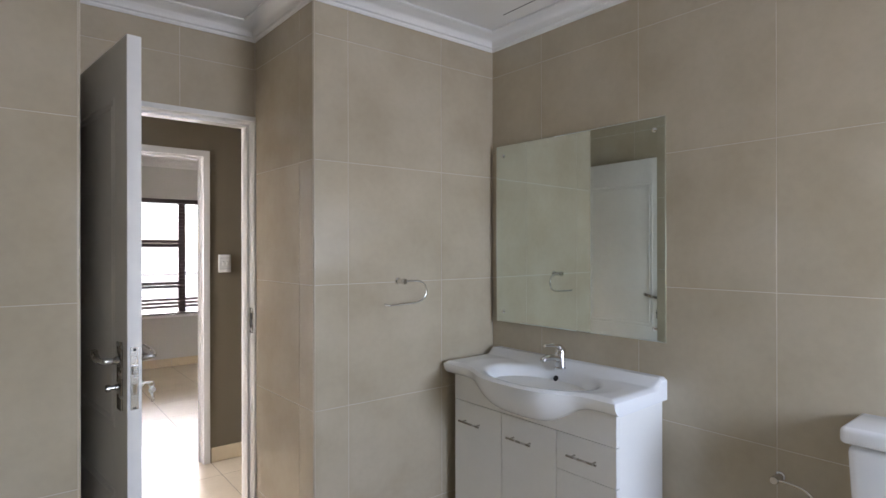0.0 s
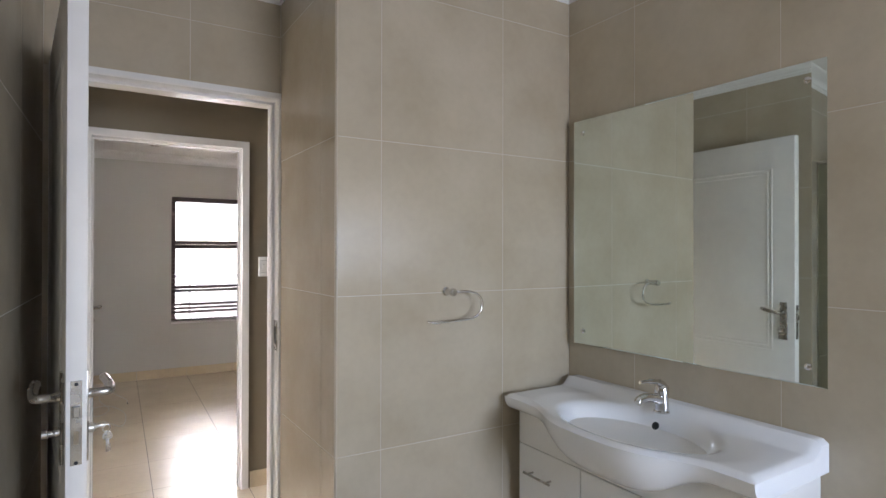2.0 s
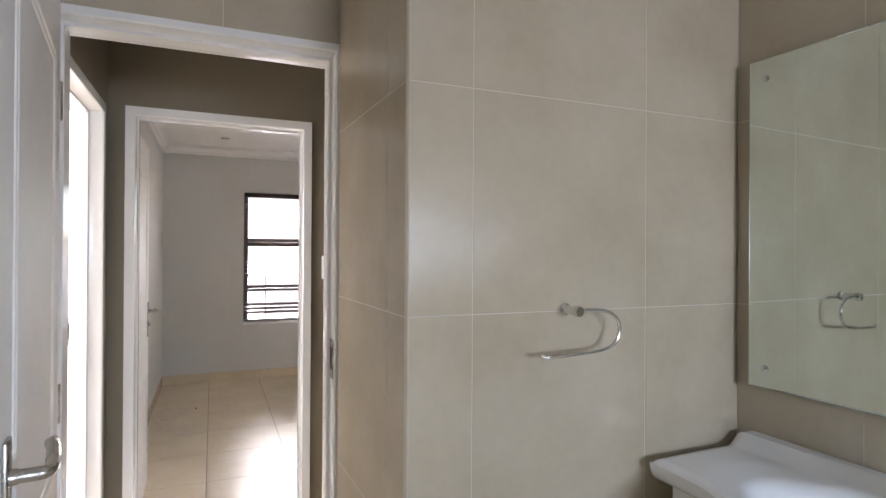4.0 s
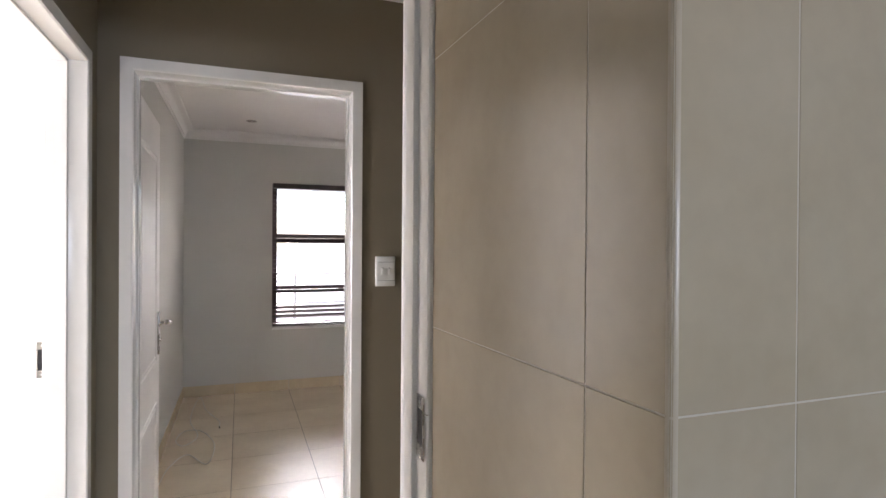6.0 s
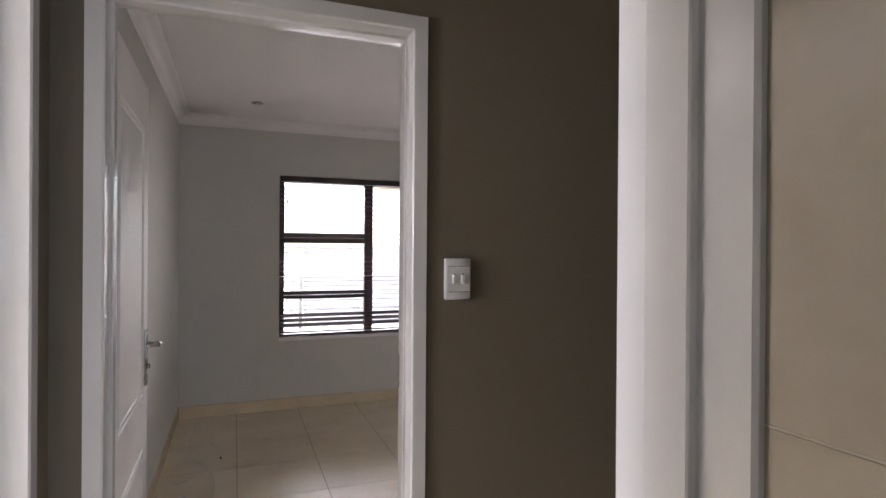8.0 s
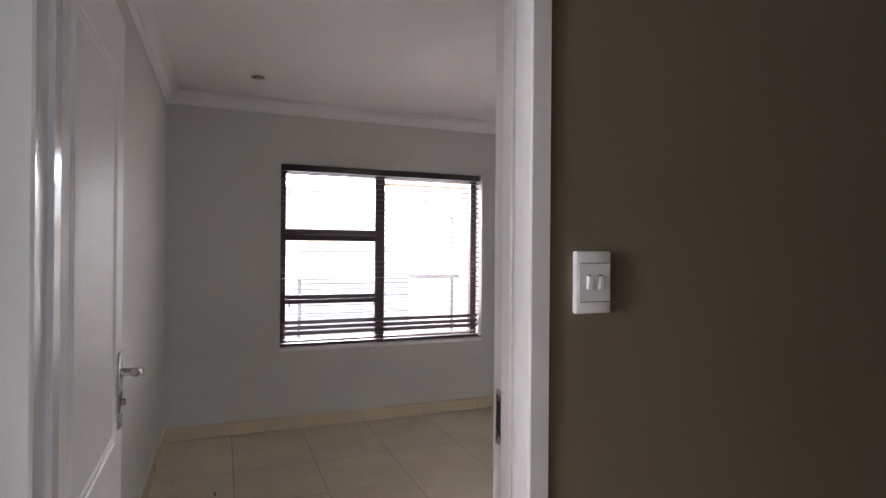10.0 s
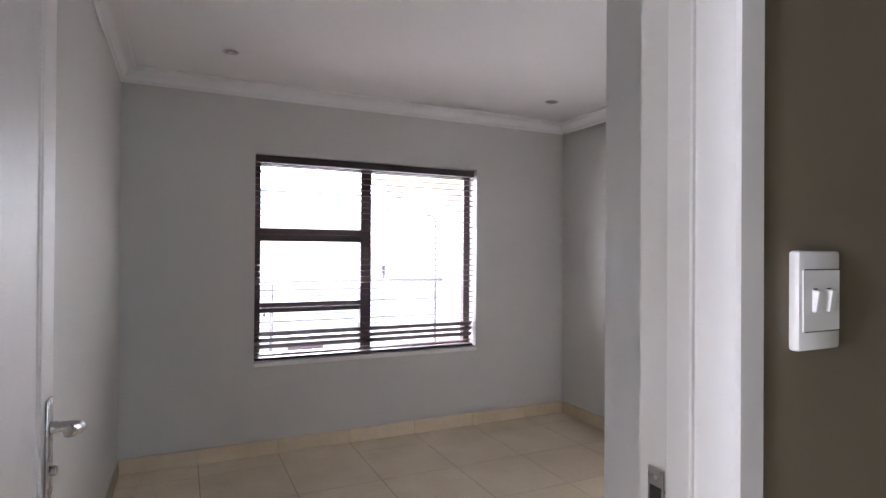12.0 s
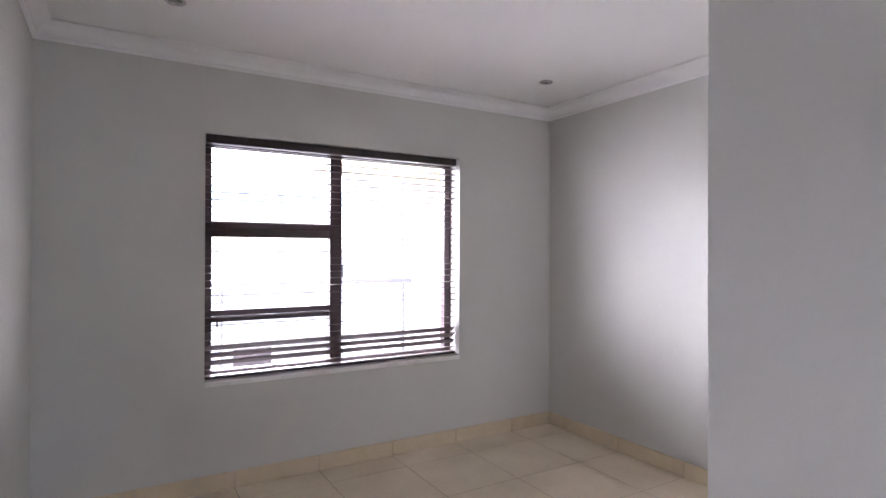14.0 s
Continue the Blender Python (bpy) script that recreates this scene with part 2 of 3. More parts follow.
w_roomR = wall("wall_bedroom_east", [((ROOM_X1, ROOM_Y0, 0), (2.62, ROOM_Y1 + .22, H))])
w_win = wall("wall_bedroom_window", [((ROOM_X0, ROOM_Y1, 0), (WIN[0], ROOM_Y1 + .22, H)), ((WIN[1], ROOM_Y1, 0), (ROOM_X1, ROOM_Y1 + .22, H)),
                                     ((WIN[0], ROOM_Y1, 0), (WIN[1], ROOM_Y1 + .22, WIN[2])), ((WIN[0], ROOM_Y1, WIN[3]), (WIN[1], ROOM_Y1 + .22, H))])
w_closet = wall("wall_closet", [((.675, ROOM_Y0, 0), (ROOM_X1, 2.035, H))], material=WARDROBE)
# the bright room beyond the corridor's end
# opening never seen, placed where its lamp suits the corridor
LW = (.25, 1.0, .8, 2.1)
w_l1 = wall("wall_side_room", [((-4.1, COR_Y0 - .1, 0), (-4, LW[0], H)), ((-4.1, LW[1], 0), (-4, 3.3, H)),
                               ((-4.1, LW[0], 0), (-4, LW[1], LW[2])), ((-4.1, LW[0], LW[3]), (-4, LW[1], H))], material=PLASTER)
w_l2 = wall("wall_side_room_far", [((-4.1, 3.3, 0), (-.95, 3.4, H))], material=PLASTER)
w_l3 = wall("wall_side_room_near", [((-4.0, COR_Y0 - .1, 0), (BX0 - .15, COR_Y0, H))], material=PLASTER)


def slab(name, lo, hi, material, kind="structure"):
    return tagged(part(name, boxes((lo, hi)), material), kind=kind)


slab("floor_corridor_end", (2.62, COR_Y0 - .1, -.2), (4.75, COR_Y1 + .1, -.0025), FGROUT)
floor = slab("floor", (-4.1, BY0 - .15, -.2), (2.62, ROOM_Y1 + .22, -.0025), FGROUT)
slab("ceiling_bathroom", (BX0, BY0, CEIL_Z), (BX1 + .1, 0, CEIL_Z + .1), CEIL)
slab("ceiling_corridor", (-.79, COR_Y0, CEIL_Z), (4.6, COR_Y1, CEIL_Z + .1), CEIL)
slab("ceiling_bedroom", (ROOM_X0, ROOM_Y0, CEIL_Z), (ROOM_X1, ROOM_Y1, CEIL_Z + .1), CEIL)
slab("ceiling_side_room", (-4, COR_Y0, CEIL_Z), (-.95, 3.3, CEIL_Z + .1), CEIL)
slab("roof", (-4.5, BY0 - .6, H), (4.9, ROOM_Y1 + .3, H + .12), ROOFM)


def cornice(name, path, drop):
    """A coved plaster cornice; the path runs with the room on its left."""
    prof = [(0, 0), (.004, 0), (.008, .006), (.008, .014), (.016, .018)]
    prof += [(.016 + .05 * (1 - math.cos(a)), .018 + (drop - .034) * math.sin(a)) for a in (.25, .55, .85, 1.15, 1.4)]
    prof += [(.072, drop - .014), (.082, drop - .008), (.082, drop - .001), (0, drop - .001)]
    bm = sweep(path, prof, lambda u, v, d: (u, v, CEIL_Z - drop + d), closed=True)
    return tagged(part(name, bm, PLASTER, smooth=True), kind="structure")


cornice("cornice_bathroom", [(BX0, BY0), (BX1 + .071, BY0), (BX1, TOWEL_Y), (NIB_X, TOWEL_Y), (NIB_D, 0), (LNIB_X, 0), (LNIB_X, LNIB_Y), (BX0, LNIB_Y)], .072)
cornice("cornice_corridor", [(-.79, COR_Y0), (4.6, COR_Y0), (4.6, COR_Y1), (-.79, COR_Y1)], .085)
cornice("cornice_bedroom", [(ROOM_X0, ROOM_Y0), (.675, ROOM_Y0), (.675, 2.035), (ROOM_X1, 2.035), (ROOM_X1, ROOM_Y1), (ROOM_X0, ROOM_Y1)], .087)

# ---- door frames ----
def door_frame(name, place, w0, w1, top, depth, label, f=.038):
    """A pressed steel frame round an opening from w0 to w1; place(u, z, d) with d from the stop side."""
    prof = [(-f, -.008), (-.004, -.008), (0, -.004), (0, .046), (.003, .05), (.011, .05), (.013, .052), (.013, depth - .049), (.011, depth - .047), (.006, depth - .047),
            (.004, depth - .044), (.004, depth + .004), (0, depth + .008), (-f, depth + .008)]
    bm = sweep([(w0, 0), (w0, top), (w1, top), (w1, 0)], [(-w, d) for w, d in prof], place)
    ob = part(name, bm, GLOSS, smooth=True)
    return tagged(ob, label, "door frame", kind="structure")


door_frame("door_frame_1", lambda u, v, d: (u, d, v), -.738, -.004, 2.014, .155, "white gloss steel frame of the bathroom doorway", .024)
door_frame("door_frame_2", lambda u, v, d: (u, COR_Y1 + .135 - d, v), -.684, .072, 2.010, .135, "white gloss steel frame of the bedroom doorway")
door_frame("door_frame_3", lambda u, v, d: (-.95 + d, u, v), .24, 1.012, 1.985, .16, "white gloss steel frame of the side doorway")


# ---- doors ----
def lever_set(parent, x, z, face, flip, key, turn):
    """Back plate, lever and lock turn on one face of a leaf: the leaf lies along +x from its hinge, face is its y, flip the way out."""
    m = Matrix.Diagonal((1, flip, 1, 1))

    def pl(name, bm, material, par, label="", smooth=True):
        bmesh.ops.transform(bm, matrix=Matrix.Translation((x, face, z)) @ m, verts=bm.verts)
        return part(name, bm, material, par, label, smooth)
    plate = pl("handle_plate", box(bmesh.new(), (-.021, 0, -.150), (.021, .007, .055), .003), STEEL, parent, "brushed steel back plate")
    bm = lathe([(.012, 0), (.0115, .01), (.010, .012), (.010, .038)], Matrix.Translation((0, .006, 0)) @ pose(0, 0, 0, -90))
    line = [(0, .036, 0), (-.005, .051, 0), (-.026, .055, .003), (-.056, .054, .008), (-.082, .051, .013), (-.098, .047, .017)]
    tube(smooth_line(line, 4), [.0098] * 9 + [.0105] * 8 + [.011] * 3 + [.009], bm)
    pl("lever", bm, STEEL, plate, "brushed steel lever")
    if key:
        bm = lathe([(.011, 0), (.011, .012), (.0085, .014), (.0085, .016)], Matrix.Translation((0, .006, -.080)) @ pose(0, 0, 0, -90))
        pl("key_cylinder", bm, STEEL, plate)
        bm = box(bmesh.new(), (-.0012, .018, -.083), (.0012, .042, -.077), .0005)
        tube([(0, .044 + .008 * math.cos(a), -.087 + .008 * math.sin(a)) for a in (q * math.pi / 8 for q in range(17))], .0012, bm, 6)
        bm2 = lathe([(.0105, -.0012), (.0105, .0012)], Matrix.Translation((0, .046, -.106)) @ pose(0, 0, 0, 0, 90), 16)
        box(bm2, (-.0012, .0425, -.143), (.0012, .0495, -.112), .0006)
        box(bm2, (-.0012, .0495, -.141), (.0012, .053, -.134))
        box(bm2, (-.0012, .0495, -.130), (.0012, .052, -.125))
        pl("key_ring", bm, STEEL, plate)
        pl("key", bm2, STEEL, plate, "steel key hanging from the lock")
    elif not turn:
        bm = lathe([(.0095, 0), (.0095, .009), (.0075, .011)], Matrix.Translation((0, .006, -.080)) @ pose(0, 0, 0, -90))
        pl("key_cylinder", bm, STEEL, plate)
    else:
        bm = lathe([(.009, 0), (.009, .010), (.007, .012), (.007, .022), (.011, .024), (.011, .034)], Matrix.Translation((0, .006, -.080)) @ pose(0, 0, 0, -90))
        pl("lock_turn", bm, STEEL, plate)


def door_leaf(name, m, width, height, label, side_key, hand, drop=0.0):
    """A moulded two-panel leaf along +x from the hinge, its thickness in y from 0 to 0.04."""
    th = .040
    root = empty(name, m, label, "door")
    part("leaf", box(bmesh.new(), (0, 0, .008), (width, th, height), .0025), LEAFP, root, smooth=True)
    for face, s in ((0, -1), (th, 1)):
        for z0, z1 in ((.18, .66), (.86, height - .17)):
            for inset in (0, .022):
                a, b = .125 + inset, width - .125 - inset
                path = [(a, z0 + inset), (b, z0 + inset), (b, z1 - inset), (a, z1 - inset)]
                prof = [(-.006, -.0015), (-.004, .0022), (-.0015, .0036), (.0015, .0036), (.004, .0022), (.006, -.0015)]
                part("panel_bead", sweep(path, prof, lambda u, v, d: (u, face + s * d, v), closed=True), LEAFP, root, smooth=True)
        lever_set(root, width - .058, 1.072 - drop, face, s, side_key and s > 0, side_key)
    lock = part("lock_face", box(bmesh.new(), (width - .001, th / 2 - .011, .93), (width + .0015, th / 2 + .011, 1.115), .0006), STEEL, root, "steel mortice lock face")
    part("latch", box(bmesh.new(), (width, th / 2 - .007, 1.035), (width + .009, th / 2 + .007, 1.06), .002), STEEL, lock)
    part("bolt_slot", box(bmesh.new(), (width, th / 2 - .005, .975), (width + .002, th / 2 + .005, 1.005)), CHROME, lock)
    for z in (.935, 1.107):
        part("screw", lathe([(.004, 0), (.004, .001), (.002, .0018)], Matrix.Translation((width + .001, th / 2, z)) @ pose(0, 0, 0, 0, 90), 10), DARKM, lock)
    for z in (.25, 1.0, 1.78):
        part("hinge", tube([(-.004, hand, z - .05), (-.004, hand, z + .05)], .006), STEEL, root, smooth=True)
    return root


hx, hy, ex, ey = -.722, -.022, -.622, -.805
ang = math.degrees(math.atan2(ey - hy, ex - hx))
door_leaf("door_bathroom", pose(hx - .036, hy - .006, 0, 0, 0, ang), math.hypot(ex - hx, ey - hy), 2.036,
          "white moulded two-panel door standing open, key in lock", True, .04)
door_leaf("door_bedroom", pose(-.70, ROOM_Y0 + .014, 0, 0, 0, 90.6) @ Matrix.Identity(4), .735, 1.995,
          "white moulded two-panel door standing open against the wall", False, 0, .04)


def strike(name, m, label):
    """A strike plate with its dark pocket, flat in the xz plane, facing -y."""
    root = empty(name, m, label, "strike plate")
    plate = part("plate", boxes(((-.0125, -.0015, -.055), (.0125, .001, -.032)), ((-.0125, -.0015, .032), (.0125, .001, .055)),
                                ((-.0125, -.0015, -.032), (-.0095, .001, .032)), ((.0095, -.0015, -.032), (.0125, .001, .032))), STEEL, root)
    part("pocket", boxes(((-.0095, -.0006, -.032), (.0095, .0012, .032))), DARKM, root, "dark keep pocket")
    part("lip", tube(smooth_line([(-.0125, -.001, .03), (-.019, -.0005, .03), (-.022, .003, .03)], 3), .001, sides=6), STEEL, plate)
    for z in (-.044, .044):
        part("screw", lathe([(.0035, 0), (.0035, .0008), (.0015, .0014)], Matrix.Translation((0, -.0014, z)) @ pose(0, 0, 0, 90), 10), CHROME, plate)
    return root


strike("strike_plate", pose(-.0065, .024, 1.06, 0, 0, -90) @ Matrix.Diagonal((-1.7, 1, 1.1, 1)), "steel strike plate on the bathroom door frame")
strike("strike_plate", pose(.0685, ROOM_Y0 - .028, 1.035, 0, 0, -90) @ Matrix.Diagonal((-1, 1, 1, 1)), "steel strike plate on the bedroom door frame")
strike("strike_plate", pose(-.905, 1.0095, 1.055, 0, 0, 0), "steel strike plate on the side door frame")


# ---- bedroom window ----
def window(name, x0, x1, z0, z1, y, mull, transoms, label, turn=Matrix()):
    root = tagged(new(name), label, "window", kind="structure")
    root.matrix_basis = turn
    d0, d1, f = y, y + .055, .052
    fr = part("window_frame", boxes(((x0, d0, z0), (x0 + f, d1, z1)), ((x1 - f, d0, z0), (x1, d1, z1)), ((x0 + f, d0, z1 - f), (x1 - f, d1, z1)), ((x0 + f, d0, z0), (x1 - f, d1, z0 + f * .6))), ALU, root)
    if mull:
        part("mullion", box(bmesh.new(), (mull[0], d0 - .004, z0 + f * .6), (mull[1], d1, z1 - f), .002), ALU, root)
        cuts = [z0 + f * .6] + [z for t in transoms for z in t] + [z1 - f]
        for a, b in transoms:
            part("transom", box(bmesh.new(), (x0 + f, d0, a), (mull[0], d1, (a + b) / 2 - .002), .002), ALU, root)
            part("sash_rail", box(bmesh.new(), (x0 + f, d0 - .008, (a + b) / 2 + .002), (mull[0], d1, b), .003), ALU, root)
        panes = [(x0 + f, mull[0], cuts[i], cuts[i + 1]) for i in range(0, len(cuts), 2)] + [(mull[1], x1 - f, z0 + f * .6, z1 - f)]
    else:
        panes = [(x0 + f, x1 - f, z0 + f * .6, z1 - f)]
    for a, b, c, d in panes:
        g = part("pane", boxes(((a, y + .024, c), (b, y + .030, d))), GLASS, root)
        g.visible_shadow = False
    return root


window("window_1", WIN[0], WIN[1], WIN[2], WIN[3], ROOM_Y1 + .125, (.72, .80), [(.935, 1.005), (1.435, 1.525)], "dark bronze aluminium bedroom window with three side panes")
window("window_2", -BW[1], -BW[0], BW[2], BW[3], -BY0 + .06, None, [], "dark aluminium bathroom window", pose(0, 0, 0, 0, 0, 180))
# window_3 is unseen, added to hold the side room lamp
window("window_3", LW[0], LW[1], LW[2], LW[3], 4.035, None, [], "unseen side room window added around the fill lamp", pose(0, 0, 0, 0, 0, 90))
tagged(part("window_sill", box(bmesh.new(), (WIN[0] - .0, ROOM_Y1 - .012, WIN[2] - .03), (WIN[1] + .0, ROOM_Y1 + .0, WIN[2] - .001), .004), PLASTER), "narrow white plastered sill nosing under the window", "sill", kind="structure")


def blind():
    x0, x1, y = WIN[0] + .008, WIN[1] - .008, ROOM_Y1 + .065
    root = empty("venetian_blind", pose(0, 0, 0), "lowered dark wooden venetian blind with open slats in the window", "blind")
    part("headrail", box(bmesh.new(), (x0, y - .03, WIN[3] - .05), (x1, y + .03, WIN[3] - .002), .003), SLAT, root)
    part("bottom_rail", box(bmesh.new(), (x0, y - .026, WIN[2] + .004), (x1, y + .026, WIN[2] + .020), .004), SLAT, root)
    me = None
    n, z = 0, WIN[2] + .05
    while z < WIN[3] - .07:
        tilt = -41 if .70 < z < .815 else -6 if z < 1.1 else 1
        if me is None:
            ob = part("slat", box(bmesh.new(), (x0, -.0245, -.0024), (x1, .0245, .0024)), SLAT, root)
            me = ob.data
        else:
            ob = new("slat", me)
            ob.parent = root
        ob.matrix_basis = pose(0, y, z, tilt + random.uniform(-1, 1), random.uniform(-.06, .06), 0)
        z += .0425
    for x in (x0 + .22, x0 + .62, x1 - .62, x1 - .22):
        for dy in (-.0255, .0255):
            part("ladder_cord", tube([(x, y + dy, WIN[2] + .012), (x, y + dy, WIN[3] - .04)], .0009, sides=5), CORD, root)
    c = part("pull_cord", tube(smooth_line([(x0 + .06, y - .035, WIN[3] - .045), (x0 + .062, y - .037, 1.85), (x0 + .058, y - .037, 1.4), (x0 + .061, y - .036, .93)], 6), .0012, sides=6), CORD, root)
    for z in (.92, 1.78):
        part("tassel", lathe([(.002, .03), (.006, .02), (.007, .004), (.004, 0)][::-1], pose(x0 + .061, y - .037, z), 10), CORD, c)


blind()

# ---- small fixtures of corridor and bedroom ----
def light_switch():
    root = empty("light_switch", pose(.204, COR_Y1, 1.31), "white two-lever light switch on the taupe wall", "light switch")
    part("plate", box(bmesh.new(), (-.040, -.014, -.059), (.040, 0, .059), .004), PLASTIC, root, smooth=True)
    ins = part("insert", box(bmesh.new(), (-.034, -.0152, -.036), (.036, -.012, .036), .0006), PLASTIC, root)
    for z in (-.0365, .0365):
        part("groove", boxes(((-.030, -.0146, z - .0007), (.037, -.0138, z + .0007))), DARKM, root)
    for x in (-.012, .014):
        part("rocker", box(bmesh.new(), (-.0055, -.006, -.013), (.0055, .004, .013), .0015, m=pose(x, -.0152, 0, 8)), PLASTIC, ins)
        part("rocker_gap", boxes(((x - .004, -.0158, .0125), (x + .004, -.0150, .0145))), DARKM, ins)


light_switch()


def downlight(x, y):
    root = empty("downlight", pose(x, y, CEIL_Z), "small unlit recessed chrome downlight in the ceiling", "downlight", "bedroom downlights")
    part("trim_ring", lathe([(.028, -.001), (.040, -.001), (.0445, -.003), (.044, -.006), (.036, -.007), (.030, -.004), (.028, -.001)]), CHROME, root, smooth=True)
    part("lamp_glass", lathe([(.0275, -.002), (.0275, -.0035), (.02, -.0045)]), STEEL, root, smooth=True)


for x, y in ((-.25, 4.0), (1.95, 4.04), (-.25, 2.2), (1.95, 2.4)):
    downlight(x, y)


def cable():
    pts = [(-.78, 2.55, .006), (-.75, 2.85, .008), (-.66, 3.05, .006), (-.53, 2.84, .006), (-.50, 3.2, .006), (-.60, 3.52, .008), (-.72, 3.55, .01), (-.76, 3.35, .012),
           (-.70, 3.22, .012), (-.62, 3.4, .014), (-.70, 3.8, .008), (-.70, 4.3, .006), (-.66, 4.42, .03), (-.60, 4.1, .006), (-.49, 3.75, .008), (-.48, 3.6, .006)]
    root = empty("loose_cable", pose(0, 0, 0), "thin white cable lying in loose loops on the floor tiles", "cable")
    part("cable", tube(smooth_line(pts, 8), .0032, sides=7), CABLEM, root, smooth=True)
    part("cable_end", tube([(-.48, 3.6, .006), (-.478, 3.57, .006)], .0045, sides=8), DARKM, root, "dark cable end", smooth=True)


cable()


# ---- bathroom things ----
def wall_mirror():
    y0, y1, z0, z1, x = -1.535, -.655, 1.046, 1.908, BX1
    b, e = .036, .003
    root = empty("mirror", SKEW @ pose(x - .001 - .012, (y0 + y1) / 2, z0, 0, 0, 1.4), "rectangular unframed mirror held to the tiles by four screws", "mirror")
    w, h = (y1 - y0) / 2, z1 - z0
    bm = bmesh.new()
    outer = [(.0013, -w, 0), (.0013, w, 0), (.0013, w, h), (.0013, -w, h)]
    inner = [(0, -w + b, e), (0, w - e, e), (0, w - e, h - e), (0, -w + b, h - e)]
    back = [(.005, -w, 0), (.005, w, 0), (.005, w, h), (.005, -w, h)]
    o, i, k = ([bm.verts.new(v) for v in q] for q in (outer, inner, back))
    bm.faces.new(i)
    for q in range(4):
        r = (q + 1) % 4
        bm.faces.new((o[q], o[r], i[r], i[q]))
        bm.faces.new((o[q], o[r], k[r], k[q]))
    bm.faces.new(k[::-1])
    part("mirror_glass", bm, MIRROR, root)
    for sy in (-w + .045, w - .045):
        for z in (.05, h - .05):
            part("mirror_screw", lathe([(.009, 0), (.009, .003), (.006, .0055), (.003, .006)], Matrix.Translation((0, sy, z)) @ pose(0, 0, 0, 0, -90), 14), CHROME, root, smooth=True)


wall_mirror()


def towel_ring(name, m, label):
    """Boss on the wall, short post, and an open bent bar; local y points out of the wall, x along it."""
    root = empty(name, m, label, "towel holder" if "towel" in name else "roll holder")
    part("boss", lathe([(.013, 0), (.0145, .003), (.0145, .008), (.0105, .012), (.0105, .044), (.013, .046), (.013, .060), (.011, .063)], pose(0, 0, 0, -90)), CHROME, root, smooth=True)
    line = [(0, .052, 0), (.03, .055, .002), (.075, .058, -.001), (.105, .06, -.018), (.115, .06, -.045), (.104, .06, -.075), (.07, .06, -.092), (0, .06, -.097), (-.07, .06, -.099), (-.088, .058, -.099), (-.100, .056, -.094)]
    part("ring_bar", tube(smooth_line(line, 6), .0042, sides=10), CHROME, root, smooth=True)


towel_ring("towel_ring", pose(.425, TOWEL_Y, 1.262, 0, 0, 180) @ Matrix.Diagonal((-1, 1, 1, 1)), "chrome open towel ring on the tiled wall")
towel_ring("toilet_roll_holder", SKEW @ pose(BX1, -1.925, .668, 0, 0, 90) @ Matrix.Diagonal((-1, 1, 1, 1)), "chrome toilet roll holder beside the cistern")


